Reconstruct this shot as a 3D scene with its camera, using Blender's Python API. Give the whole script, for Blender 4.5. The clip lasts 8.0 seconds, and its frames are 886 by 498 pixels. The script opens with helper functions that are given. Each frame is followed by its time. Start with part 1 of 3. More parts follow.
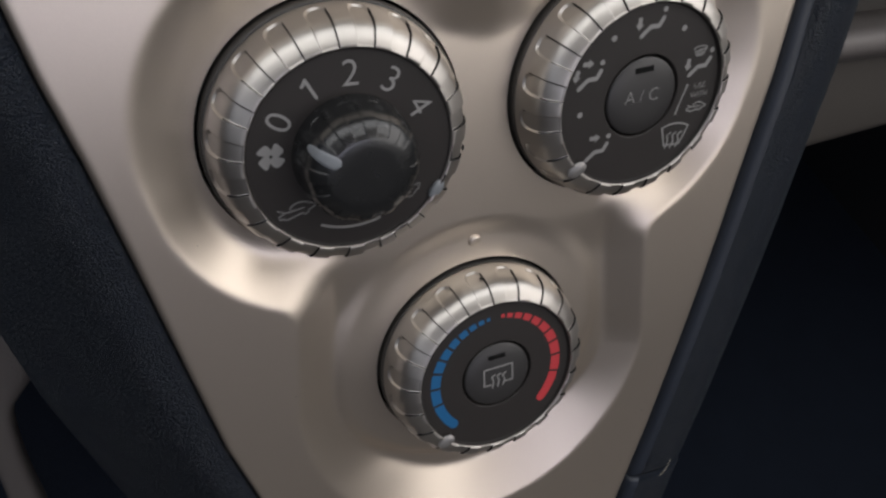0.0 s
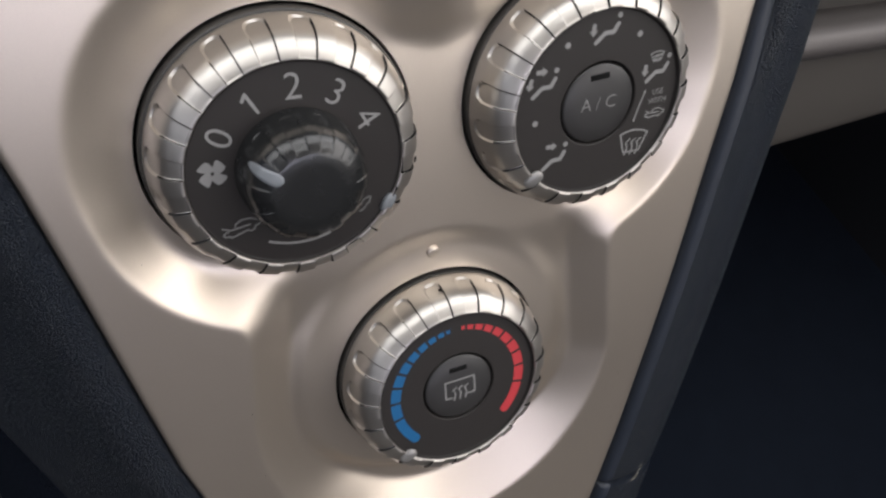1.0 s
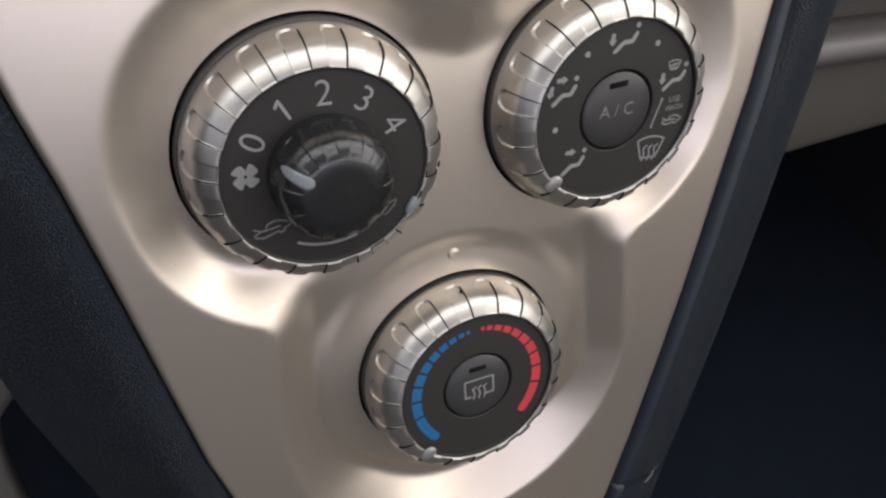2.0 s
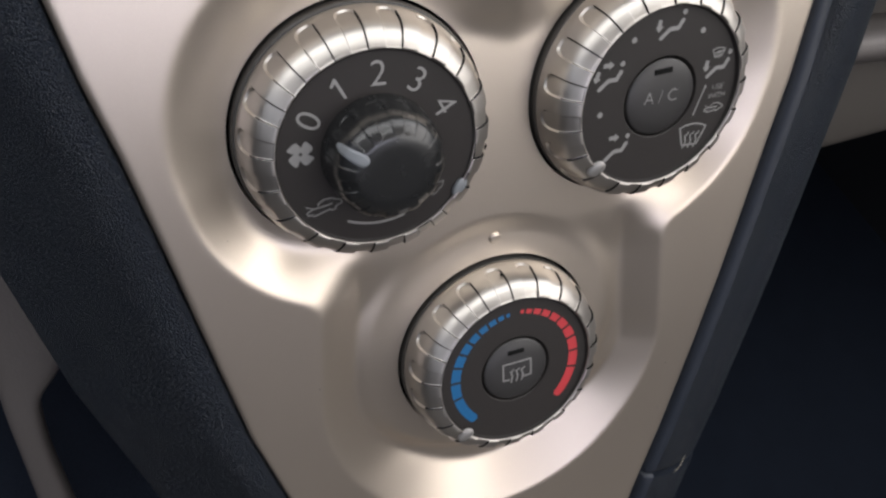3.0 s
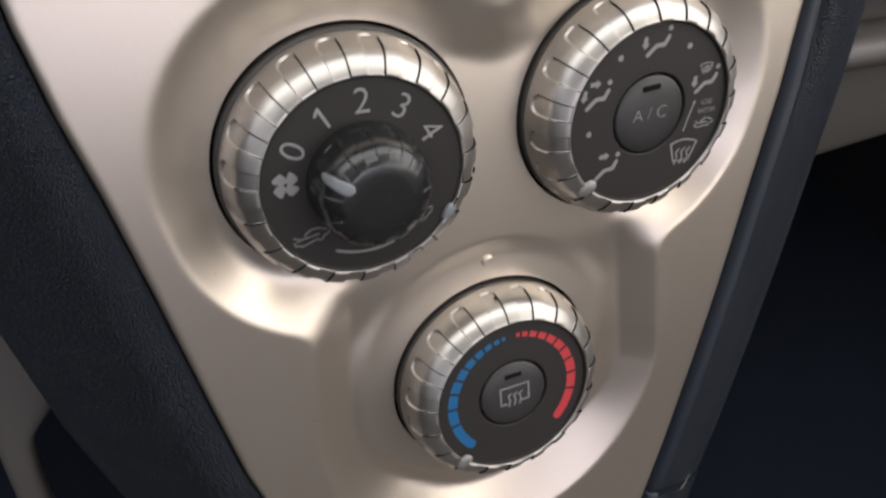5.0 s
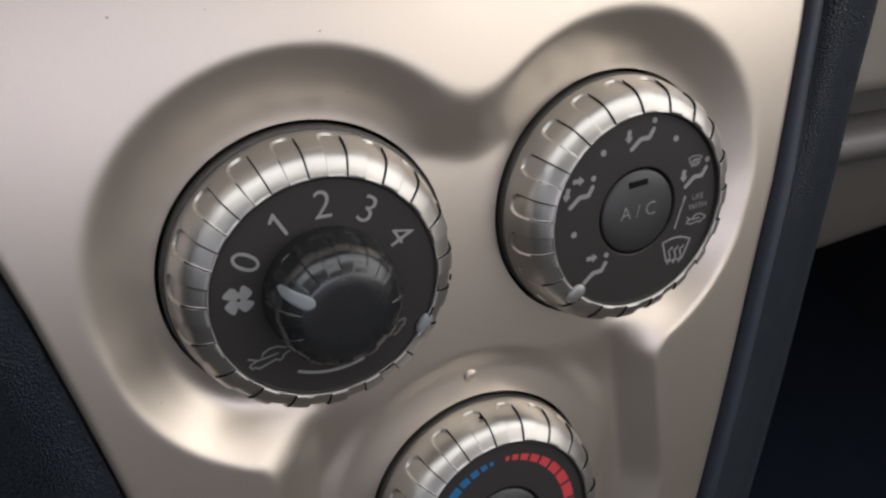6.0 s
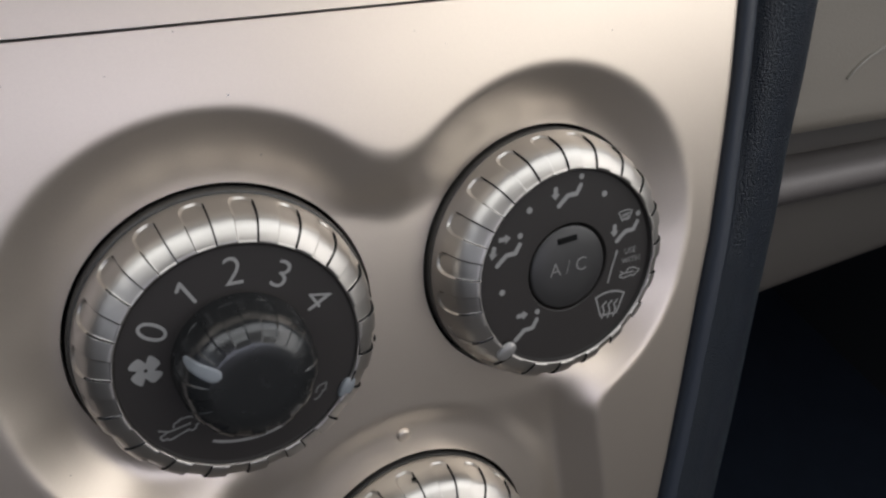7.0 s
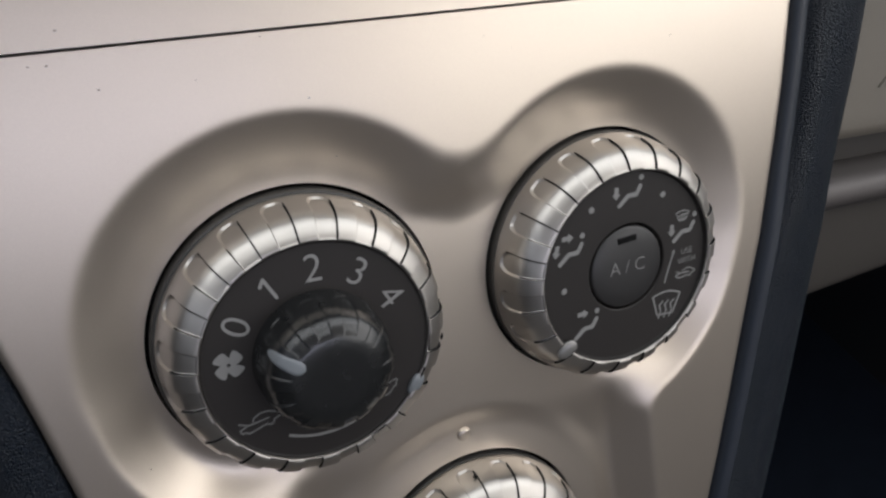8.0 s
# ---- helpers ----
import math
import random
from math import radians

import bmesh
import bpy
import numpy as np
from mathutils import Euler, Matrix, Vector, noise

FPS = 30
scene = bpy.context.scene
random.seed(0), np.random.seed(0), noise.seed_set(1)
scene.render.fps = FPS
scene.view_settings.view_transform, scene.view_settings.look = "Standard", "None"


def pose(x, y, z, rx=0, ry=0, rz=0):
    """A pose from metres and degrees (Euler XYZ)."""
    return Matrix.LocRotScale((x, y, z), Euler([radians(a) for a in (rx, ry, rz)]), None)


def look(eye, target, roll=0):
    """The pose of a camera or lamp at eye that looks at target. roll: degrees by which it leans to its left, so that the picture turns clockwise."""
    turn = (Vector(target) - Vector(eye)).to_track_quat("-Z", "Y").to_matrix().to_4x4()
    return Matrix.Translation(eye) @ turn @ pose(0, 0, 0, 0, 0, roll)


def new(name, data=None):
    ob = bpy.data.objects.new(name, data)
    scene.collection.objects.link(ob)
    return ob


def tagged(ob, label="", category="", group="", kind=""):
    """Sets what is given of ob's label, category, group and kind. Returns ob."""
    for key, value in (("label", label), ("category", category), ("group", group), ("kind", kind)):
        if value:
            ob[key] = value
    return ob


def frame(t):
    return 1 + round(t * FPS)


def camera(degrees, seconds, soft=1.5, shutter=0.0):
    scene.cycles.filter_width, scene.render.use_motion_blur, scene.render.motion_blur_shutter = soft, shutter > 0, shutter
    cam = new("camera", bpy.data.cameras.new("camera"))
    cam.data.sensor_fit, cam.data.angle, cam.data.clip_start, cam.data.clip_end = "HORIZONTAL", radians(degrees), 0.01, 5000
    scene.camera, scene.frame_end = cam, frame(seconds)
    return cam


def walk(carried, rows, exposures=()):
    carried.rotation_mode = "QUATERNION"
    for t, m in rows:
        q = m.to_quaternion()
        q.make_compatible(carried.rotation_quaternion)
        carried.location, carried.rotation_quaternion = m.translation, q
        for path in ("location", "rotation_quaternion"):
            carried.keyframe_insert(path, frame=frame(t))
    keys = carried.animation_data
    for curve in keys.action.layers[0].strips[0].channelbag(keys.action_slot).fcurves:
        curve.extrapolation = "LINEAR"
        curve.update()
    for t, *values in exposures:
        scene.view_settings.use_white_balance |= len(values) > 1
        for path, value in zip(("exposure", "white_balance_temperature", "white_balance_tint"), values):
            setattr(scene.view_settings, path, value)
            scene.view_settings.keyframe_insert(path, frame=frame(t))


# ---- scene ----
# The dial panel has its own axes: u to the right, v up along it, w out of it. PANEL lays them into the car.
PANEL = pose(0, 0, 0.55, 68, 0, 0)
cam = camera(59.65, 8.0, soft=2.5, shutter=0.25)
ROWS = [
    (0, -0.0791, 0.1043, 0.1590, -33.15, -23.34, -0.12),
    (0.2, -0.0739, 0.1044, 0.1584, -32.99, -23.31, -0.32),
    (0.5, -0.0729, 0.1036, 0.1580, -33.38, -23.61, -0.49),
    (0.7, -0.0748, 0.1024, 0.1590, -33.25, -23.57, -0.54),
    (1, -0.0698, 0.1056, 0.1567, -33.44, -24.67, -0.31),
    (1.2, -0.0677, 0.1074, 0.1587, -32.91, -24.38, -0.61),
    (1.5, -0.0705, 0.1094, 0.1590, -33.09, -24.56, -0.51),
    (2.8, -0.0807, 0.1051, 0.1622, -32.80, -22.39, -0.29),
    (3, -0.0835, 0.1059, 0.1619, -33.04, -22.51, -0.27),
    (3.3, -0.0847, 0.1081, 0.1635, -32.75, -22.12, -0.27),
    (3.5, -0.0837, 0.1076, 0.1628, -32.86, -22.21, -0.38),
    (3.8, -0.0815, 0.1045, 0.1621, -32.64, -22.00, -0.48),
    (4, -0.0792, 0.1037, 0.1603, -33.05, -22.39, -0.52),
    (4.5, -0.0823, 0.1060, 0.1615, -33.15, -22.36, -0.66),
    (4.8, -0.0792, 0.1066, 0.1625, -32.22, -22.39, -1.26),
    (5, -0.0801, 0.1065, 0.1593, -31.26, -23.50, -1.94),
    (5.2, -0.0720, 0.1138, 0.1547, -28.76, -24.90, -2.88),
    (6.3, -0.0705, 0.0957, 0.1442, -22.18, -25.29, -2.83),
    (6.5, -0.0677, 0.0987, 0.1441, -22.03, -26.01, -2.64),
    (6.8, -0.0555, 0.1030, 0.1464, -21.24, -26.05, -3.20),
    (7, -0.0565, 0.1034, 0.1474, -20.67, -26.15, -3.47),
    (7.2, -0.0601, 0.1029, 0.1476, -20.44, -26.05, -3.58),
    (7.5, -0.0685, 0.1004, 0.1469, -19.83, -25.70, -3.89),
    (7.7, -0.0686, 0.1017, 0.1462, -19.61, -25.78, -3.96),
    (8, -0.0696, 0.1020, 0.1467, -19.13, -25.54, -4.07),
]
EXPOSURES = [(0.0, -0.68, 6190, 11), (0.3, -0.22, 6190, 11), (0.5, -0.10, 6190, 11), (3.5, -0.12, 6190, 11), (5.0, -0.13, 6300, 11), (6.5, -0.60, 6030, 9), (8.0, -0.59, 6030, 9)]
walk(cam, [(t, PANEL @ pose(u, v, w, rx, ry, rz)) for t, u, v, w, rx, ry, rz in ROWS], EXPOSURES)

# ---- light ----
world = bpy.data.worlds.new("sky")
scene.world = world
world.use_nodes = True
sky = world.node_tree.nodes.new("ShaderNodeTexSky")
sky.sky_type, sky.sun_disc = "NISHITA", False
sky.sun_elevation, sky.sun_rotation = radians(42), radians(120)
world.node_tree.nodes["Background"].inputs["Strength"].default_value = 0.03
world.node_tree.links.new(sky.outputs[0], world.node_tree.nodes["Background"].inputs["Color"])
scene.view_settings.exposure = 0.0


def window_light(eye, target, wide, high, watts, colour):
    lamp = bpy.data.lights.new("window_light", "AREA")
    lamp.shape, lamp.size, lamp.size_y, lamp.energy, lamp.color = "RECTANGLE", wide, high, watts, colour
    ob = new("window_light", lamp)
    ob.matrix_world = look(eye, target)
    return ob


window_light((0.0, -0.10, 1.10), (0.0, -0.54, 0.20), 1.30, 0.50, 7.5, (1.0, 0.97, 0.92))
window_light((0.74, -1.05, 1.03), (0.0, -1.00, 0.98), 2.1, 0.56, 15.5, (1.0, 0.93, 0.85))
window_light((-0.74, -1.05, 1.04), (0.0, -1.00, 0.94), 2.0, 0.48, 2.4, (0.96, 0.95, 1.0))
window_light((-0.02, -1.95, 1.05), (0.0, 0.0, 0.80), 1.05, 0.34, 5.2, (0.93, 0.89, 1.0))

# ---- materials ----


def material(name, colour, rough=0.5, metal=0.0, grain=0.0, size=300.0, bump=0.0, coat=0.0, vary=0.0, blotch=25.0, rough_vary=0.0, pebble=0.0):
    m = bpy.data.materials.new(name)
    m.use_nodes = True
    tree = m.node_tree
    shader = tree.nodes["Principled BSDF"]
    shader.inputs["Base Color"].default_value = (*colour, 1)
    shader.inputs["Roughness"].default_value = rough
    shader.inputs["Metallic"].default_value = metal
    shader.inputs["Coat Weight"].default_value = coat
    shader.inputs["Coat Roughness"].default_value = 0.15
    where = tree.nodes.new("ShaderNodeTexCoord").outputs["Object"]

    def cloud(scale, detail):
        n = tree.nodes.new("ShaderNodeTexNoise")
        n.inputs["Scale"].default_value, n.inputs["Detail"].default_value = scale, detail
        tree.links.new(where, n.inputs["Vector"])
        return n.outputs["Fac"]

    if vary or grain:
        fine, broad = cloud(size, 3), cloud(blotch, 4)
        both = tree.nodes.new("ShaderNodeMath")
        both.operation = "MULTIPLY_ADD"
        tree.links.new(fine, both.inputs[0])
        both.inputs[1].default_value = grain
        scaled = tree.nodes.new("ShaderNodeMath")
        scaled.operation = "MULTIPLY_ADD"
        tree.links.new(broad, scaled.inputs[0])
        scaled.inputs[1].default_value, scaled.inputs[2].default_value = vary, 1 - 0.5 * (vary + grain)
        tree.links.new(scaled.outputs[0], both.inputs[2])
        tint = tree.nodes.new("ShaderNodeVectorMath")
        tint.operation = "SCALE"
        tint.inputs[0].default_value = colour
        tree.links.new(both.outputs[0], tint.inputs["Scale"])
        tree.links.new(tint.outputs[0], shader.inputs["Base Color"])
        if rough_vary:
            r = tree.nodes.new("ShaderNodeMath")
            r.operation = "MULTIPLY_ADD"
            tree.links.new(cloud(blotch * 3, 5), r.inputs[0])
            r.inputs[1].default_value, r.inputs[2].default_value = rough_vary, rough - 0.5 * rough_vary
            tree.links.new(r.outputs[0], shader.inputs["Roughness"])
    if bump:
        b = tree.nodes.new("ShaderNodeBump")
        b.inputs["Strength"].default_value, b.inputs["Distance"].default_value = bump, 0.0006
        height = cloud(size, 2)
        if pebble:
            cells = tree.nodes.new("ShaderNodeTexVoronoi")
            cells.inputs["Scale"].default_value = pebble
            tree.links.new(where, cells.inputs["Vector"])
            mix = tree.nodes.new("ShaderNodeMath")
            mix.operation = "SUBTRACT"
            tree.links.new(height, mix.inputs[0])
            tree.links.new(cells.outputs["Distance"], mix.inputs[1])
            height = mix.outputs[0]
        tree.links.new(height, b.inputs["Height"])
        tree.links.new(b.outputs[0], shader.inputs["Normal"])
    return m


PAINT = material("champagne_metallic_paint", (0.600, 0.528, 0.450), 0.345, 0.90, 0.10, 3500, 0.0, 0, 0.05, 30, 0.02)
SILVER = material("satin_silver_paint", (0.455, 0.430, 0.400), 0.37, 0.95, 0.05, 3000, 0, 0, 0.10, 60, 0.10)
BLACK = material("matte_black_face", (0.020, 0.0175, 0.0165), 0.5, 0, 0.15, 3000, 0, 0, 0.15, 90, 0.1)
GLOSS = material("glossy_black_plastic", (0.012, 0.0125, 0.013), 0.26, 0, 0.1, 600, 0.03, 0.2, 0.3, 120, 0.10)
SATIN = material("satin_black_button", (0.024, 0.023, 0.023), 0.42, 0, 0.1, 2500, 0, 0, 0.15, 80, 0.1)
FOOT_SHADE = material("dark_grey_foot_shade", (0.028, 0.026, 0.024), 0.5, 0.0, 0.1, 2000, 0, 0, 0.2, 60, 0.1)
BLACK.node_tree.nodes["Principled BSDF"].inputs["Specular IOR Level"].default_value = 0.28
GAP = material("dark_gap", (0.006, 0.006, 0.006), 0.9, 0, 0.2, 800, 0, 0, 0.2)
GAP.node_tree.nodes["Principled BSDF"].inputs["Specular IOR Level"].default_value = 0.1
TRIM = material("grained_dark_plastic", (0.0085, 0.0130, 0.0222), 0.34, 0, 0.5, 3200, 1.3, 0, 0.25, 40, 0.15, 2100)
TRIM.node_tree.nodes["Principled BSDF"].inputs["Specular IOR Level"].default_value = 0.36
LIP = material("smooth_slate_plastic", (0.0105, 0.0150, 0.0245), 0.48, 0, 0.3, 2500, 0.2, 0, 0.25, 60, 0.1)
WHITE = material("white_print", (0.20, 0.197, 0.193), 0.5, 0, 0.1, 2000, 0, 0, 0.1)
# Darker copy of the fascia beige, with the shade put into its colour.
DASH_SHADED = material("shaded_beige_plastic", (0.046, 0.041, 0.036), 0.55, 0.0, 0.05, 900, 0.2, 0, 0.1, 20)
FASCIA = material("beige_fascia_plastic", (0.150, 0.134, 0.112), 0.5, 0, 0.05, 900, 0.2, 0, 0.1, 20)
HIGHLIGHT = material("pale_beige_highlight", (0.17, 0.158, 0.135), 0.4, 0, 0.05, 900, 0.05, 0, 0.1, 20)
CARPET = material("dark_carpet", (0.0088, 0.0120, 0.0195), 0.95, 0, 0.5, 900, 1.0, 0, 0.4, 30)
CARPET.node_tree.nodes["Principled BSDF"].inputs["Specular IOR Level"].default_value = 0.1
BLUE = material("blue_print", (0.003, 0.085, 0.22), 0.5, 0, 0.1, 2000, 0, 0, 0.1)
RED = material("red_print", (0.40, 0.028, 0.035), 0.5, 0, 0.1, 2000, 0, 0, 0.1)
GREY = material("dim_grey_print", (0.135, 0.132, 0.13), 0.5, 0, 0.1, 2000, 0, 0, 0.1)
PEARL = material("pale_pointer_plastic", (0.16, 0.172, 0.185), 0.4, 0, 0.1, 2000, 0, 0.0, 0.35, 250)
WORN = material("worn_silver_pointer", (0.30, 0.29, 0.28), 0.42, 0.6, 0.1, 2000, 0, 0, 0.3, 200)
DIRT = material("brown_dirt_speck", (0.22, 0.18, 0.15), 0.8, 0, 0.2, 2000, 0, 0, 0.2)
FRAME = material("grey_beige_trim_plastic", (0.095, 0.086, 0.083), 0.5, 0.2, 0.1, 900, 0.2, 0, 0.1)
LINING = material("dark_door_lining", (0.007, 0.008, 0.011), 0.9, 0, 0.2, 600, 0.3, 0, 0.2, 10)
UNSEEN_LINING = material("light_grey_unseen_lining", (0.27, 0.253, 0.235), 0.9, 0, 0.2, 600, 0.3, 0, 0.2, 10)
# Greys of unseen floor and wall strips, set for what the paint reflects.
PALE = material("mid_grey_unseen_floor", (0.13, 0.124, 0.114), 0.9, 0, 0.2, 600, 0.3, 0, 0.2, 10)
DIM = material("dark_grey_unseen_lining", (0.026, 0.025, 0.024), 0.9, 0, 0.2, 600, 0.3, 0, 0.2, 10)
CLOTH = material("light_grey_headliner", (0.58, 0.56, 0.53), 0.9, 0, 0.2, 600, 0.3, 0, 0.2, 10)

# ---- mesh helpers ----
CM = 0.01


def mesh_of(name, verts, faces, mat, smooth=True):
    me = bpy.data.meshes.new(name)
    me.from_pydata([tuple(map(float, v)) for v in verts], [], [tuple(map(int, q)) for q in faces])
    me.materials.append(mat)
    if smooth:
        me.shade_smooth()
    me.update()
    return me


def part(name, me, parent, label="", m=None):
    ob = new(name, me)
    ob.parent = parent
    if m is not None:
        ob.matrix_basis = m
    return tagged(ob, label=label)


def thing(name, m, label, category, group="", kind=""):
    return tagged(new(name), label, category, group, kind) if m is None else placed(tagged(new(name), label, category, group, kind), m)


def placed(ob, m):
    ob.matrix_basis = m
    return ob


def grid_faces(rows, cols, wrap=False):
    i, j = np.meshgrid(np.arange(rows - 1), np.arange(cols if wrap else cols - 1), indexing="ij")
    a, b = i * cols + j, i * cols + (j + 1) % cols
    return np.stack([a, b, b + cols, a + cols], -1).reshape(-1, 4)


def sample_curve(knots, count):
    """Points evenly spread along a smooth curve through the knots."""
    k = np.array(knots, float)
    k = np.vstack([2 * k[0] - k[1], k, 2 * k[-1] - k[-2]])
    out = []
    for a, b, c, d in zip(k, k[1:], k[2:], k[3:]):
        t = np.linspace(0, 1, 24, endpoint=False)[:, None]
        out.append(0.5 * (2 * b + (c - a) * t + (2 * a - 5 * b + 4 * c - d) * t**2 + (3 * b - a - 3 * c + d) * t**3))
    p = np.vstack(out + [k[-2:-1]])
    s = np.r_[0, np.cumsum(np.linalg.norm(np.diff(p, axis=0), axis=1))]
    at = np.linspace(0, s[-1], count)
    return np.stack([np.interp(at, s, p[:, n]) for n in range(p.shape[1])], 1), at


def smoothstep(a, b, x):
    t = np.clip((np.asarray(x) - a) / (b - a), 0, 1)
    return t * t * (3 - 2 * t)


def lathe(name, knots, mat, count=40, around=128):
    """A turned shape from (radius, height) knots, in cm."""
    p, _ = sample_curve(knots, count)
    th = np.linspace(0, 2 * math.pi, around, endpoint=False)
    v = np.stack([np.outer(p[:, 0], np.cos(th)), np.outer(p[:, 0], np.sin(th)), np.outer(p[:, 1], np.ones(around))], -1).reshape(-1, 3)
    return mesh_of(name, v * CM, grid_faces(count, around, True), mat)


# ---- the panel ----
FAN, MODE, TEMP = (-3.74, 3.05), (3.78, 3.08), (-0.08, -4.60)
HOLE = 3.12
DEEP = 0.47


def bow(v):
    """How far the panel swings out towards its foot."""
    v = np.asarray(v, float)
    low = np.minimum(v, 3.0)
    past = np.clip(-4 - low, 0, 9)
    return 0.0025 * (3 - np.maximum(low, -4)) ** 2 + 0.035 * np.maximum(-4 - low, 0) - 0.0012 * past**2


LEFT_V = [-17, -13, -10, -7.25, -5.2, -2.5, 0.7, 3.4, 5.2, 7.0, 14]
LEFT_U = [-4.6, -5.6, -6.3, -7.04, -7.58, -8.05, -8.58, -9.05, -9.43, -9.7, -10.2]
RIGHT_V = [-17, -13.0, -10.0, -6.4, -4.0, -2.2, 0.0, 2.6, 5.2, 6.6, 14]
RIGHT_U = [4.9, 5.8, 6.54, 7.32, 7.82, 8.15, 8.5, 8.91, 9.12, 9.21, 9.28]


def basin(u, v):
    """Signed distance, in cm, to the outline of the three-lobed basin."""
    def lobe(c, inward):
        """A round end that is drawn out a little, from above the dial's centre towards the waist."""
        su, sv = inward, -0.60
        t = np.clip(((u - c[0]) * su + (v - c[1] - 0.25) * sv) / (su**2 + sv**2), 0, 1)
        return np.hypot(u - c[0] - su * t, v - c[1] - 0.25 - sv * t) - 4.38

    a, b = lobe(FAN, 0.12), lobe(MODE, -0.12) + 0.08
    wide = 5.55 - 0.35 * np.clip((v + 4.9) / 3.4, 0, 1)
    wide = wide + 0.12 * smoothstep(0, 4, u) * smoothstep(4.6, 6, -v)
    c = np.hypot(u, 0.89 * np.maximum(-4.9 - v, 0) + np.maximum(v - 0.5, 0)) - wide

    def join(p, q, k):
        h = np.clip(0.5 + 0.5 * (q - p) / k, 0, 1)
        return q + (p - q) * h - k * h * (1 - h)

    d = join(join(a, b, 1.7), c, 0.6)
    # Below the notch between the upper lobes the wall falls away from the notch itself.
    lean = np.minimum(0.70 * (u + 3.74), 0.70 * (3.78 - u)) - (v - 3.3)
    fall = -np.hypot(u - 0.02, v - 6.15)
    return d + (np.minimum(d, fall) - d) * smoothstep(-0.6, 0.7, lean) * smoothstep(6.4, 5.9, v) * smoothstep(3.2, 4.4, v)


def ramp(d, a, b, ra, rb):
    """A straight slope from 0 at a to 1 at b, rounded by ra at its foot and rb at its crest."""
    x = np.linspace(a - 2 * ra, b + 2 * rb, 400)
    t = np.clip((x - a) / (b - a), 0, 1)
    foot = np.where(x < a + ra, np.clip(x - a + ra, 0, None) ** 2 / (4 * ra * (b - a)), t)
    y = np.where(x > b - rb, 1 - np.clip(b + rb - x, 0, None) ** 2 / (4 * rb * (b - a)), foot)
    return np.interp(d, x, y)


def droop(u, v, c):
    """How far, in cm, a place lies past the lower left edge of the dial at c."""
    return 0.25 * np.logaddexp(0, (0.75 * (c[0] - u) + 0.66 * (c[1] - v) - 2.6) / 0.25)


def relief(u, v):
    """The face's height: a flat rim, a sloped wall, a floor, and the tilted plate under the lowest dial."""
    d = basin(u, v)
    floor = bow(v) - 0.14 * droop(u, v, FAN) * smoothstep(-1.7, 0.2, v)
    near = np.hypot(u - TEMP[0] + 0.1, v - TEMP[1] - 0.2)
    plate = 0.20 - 0.062 * (v - TEMP[1]) - 0.10 * droop(u, v, TEMP)
    floor = floor + (plate - floor) * (1 - smoothstep(3.6, 4.3, near))
    floor = floor - (0.11 + 0.24 * smoothstep(6.0, 8.4, -v)) * smoothstep(3.9, 4.5, near) * smoothstep(0.6, 2.4, -v)
    crest = bow(v) + DEEP
    wall = smoothstep(0.2, 1.6, -v)
    upper_hollow, lower_hollow = ramp(d, -1.26, -0.03, 0.30, 0.13), ramp(d, -0.98, -0.02, 0.22, 0.11)
    corner = smoothstep(7.2, 5.0, np.abs(u)) * smoothstep(1.0, -0.6, v)
    lower_hollow = lower_hollow + (ramp(d, -1.45, 0.0, 0.20, 0.12) - lower_hollow) * corner
    hollow = lower_hollow + (upper_hollow - lower_hollow) * smoothstep(1.2, 4.2, v)
    straight = ramp(d / (1.0 + 0.32 * smoothstep(6.0, 9.0, -v)), -1.10, 0.0, 0.11, 0.09)
    return floor + (crest - floor) * (hollow + (straight - hollow) * wall)


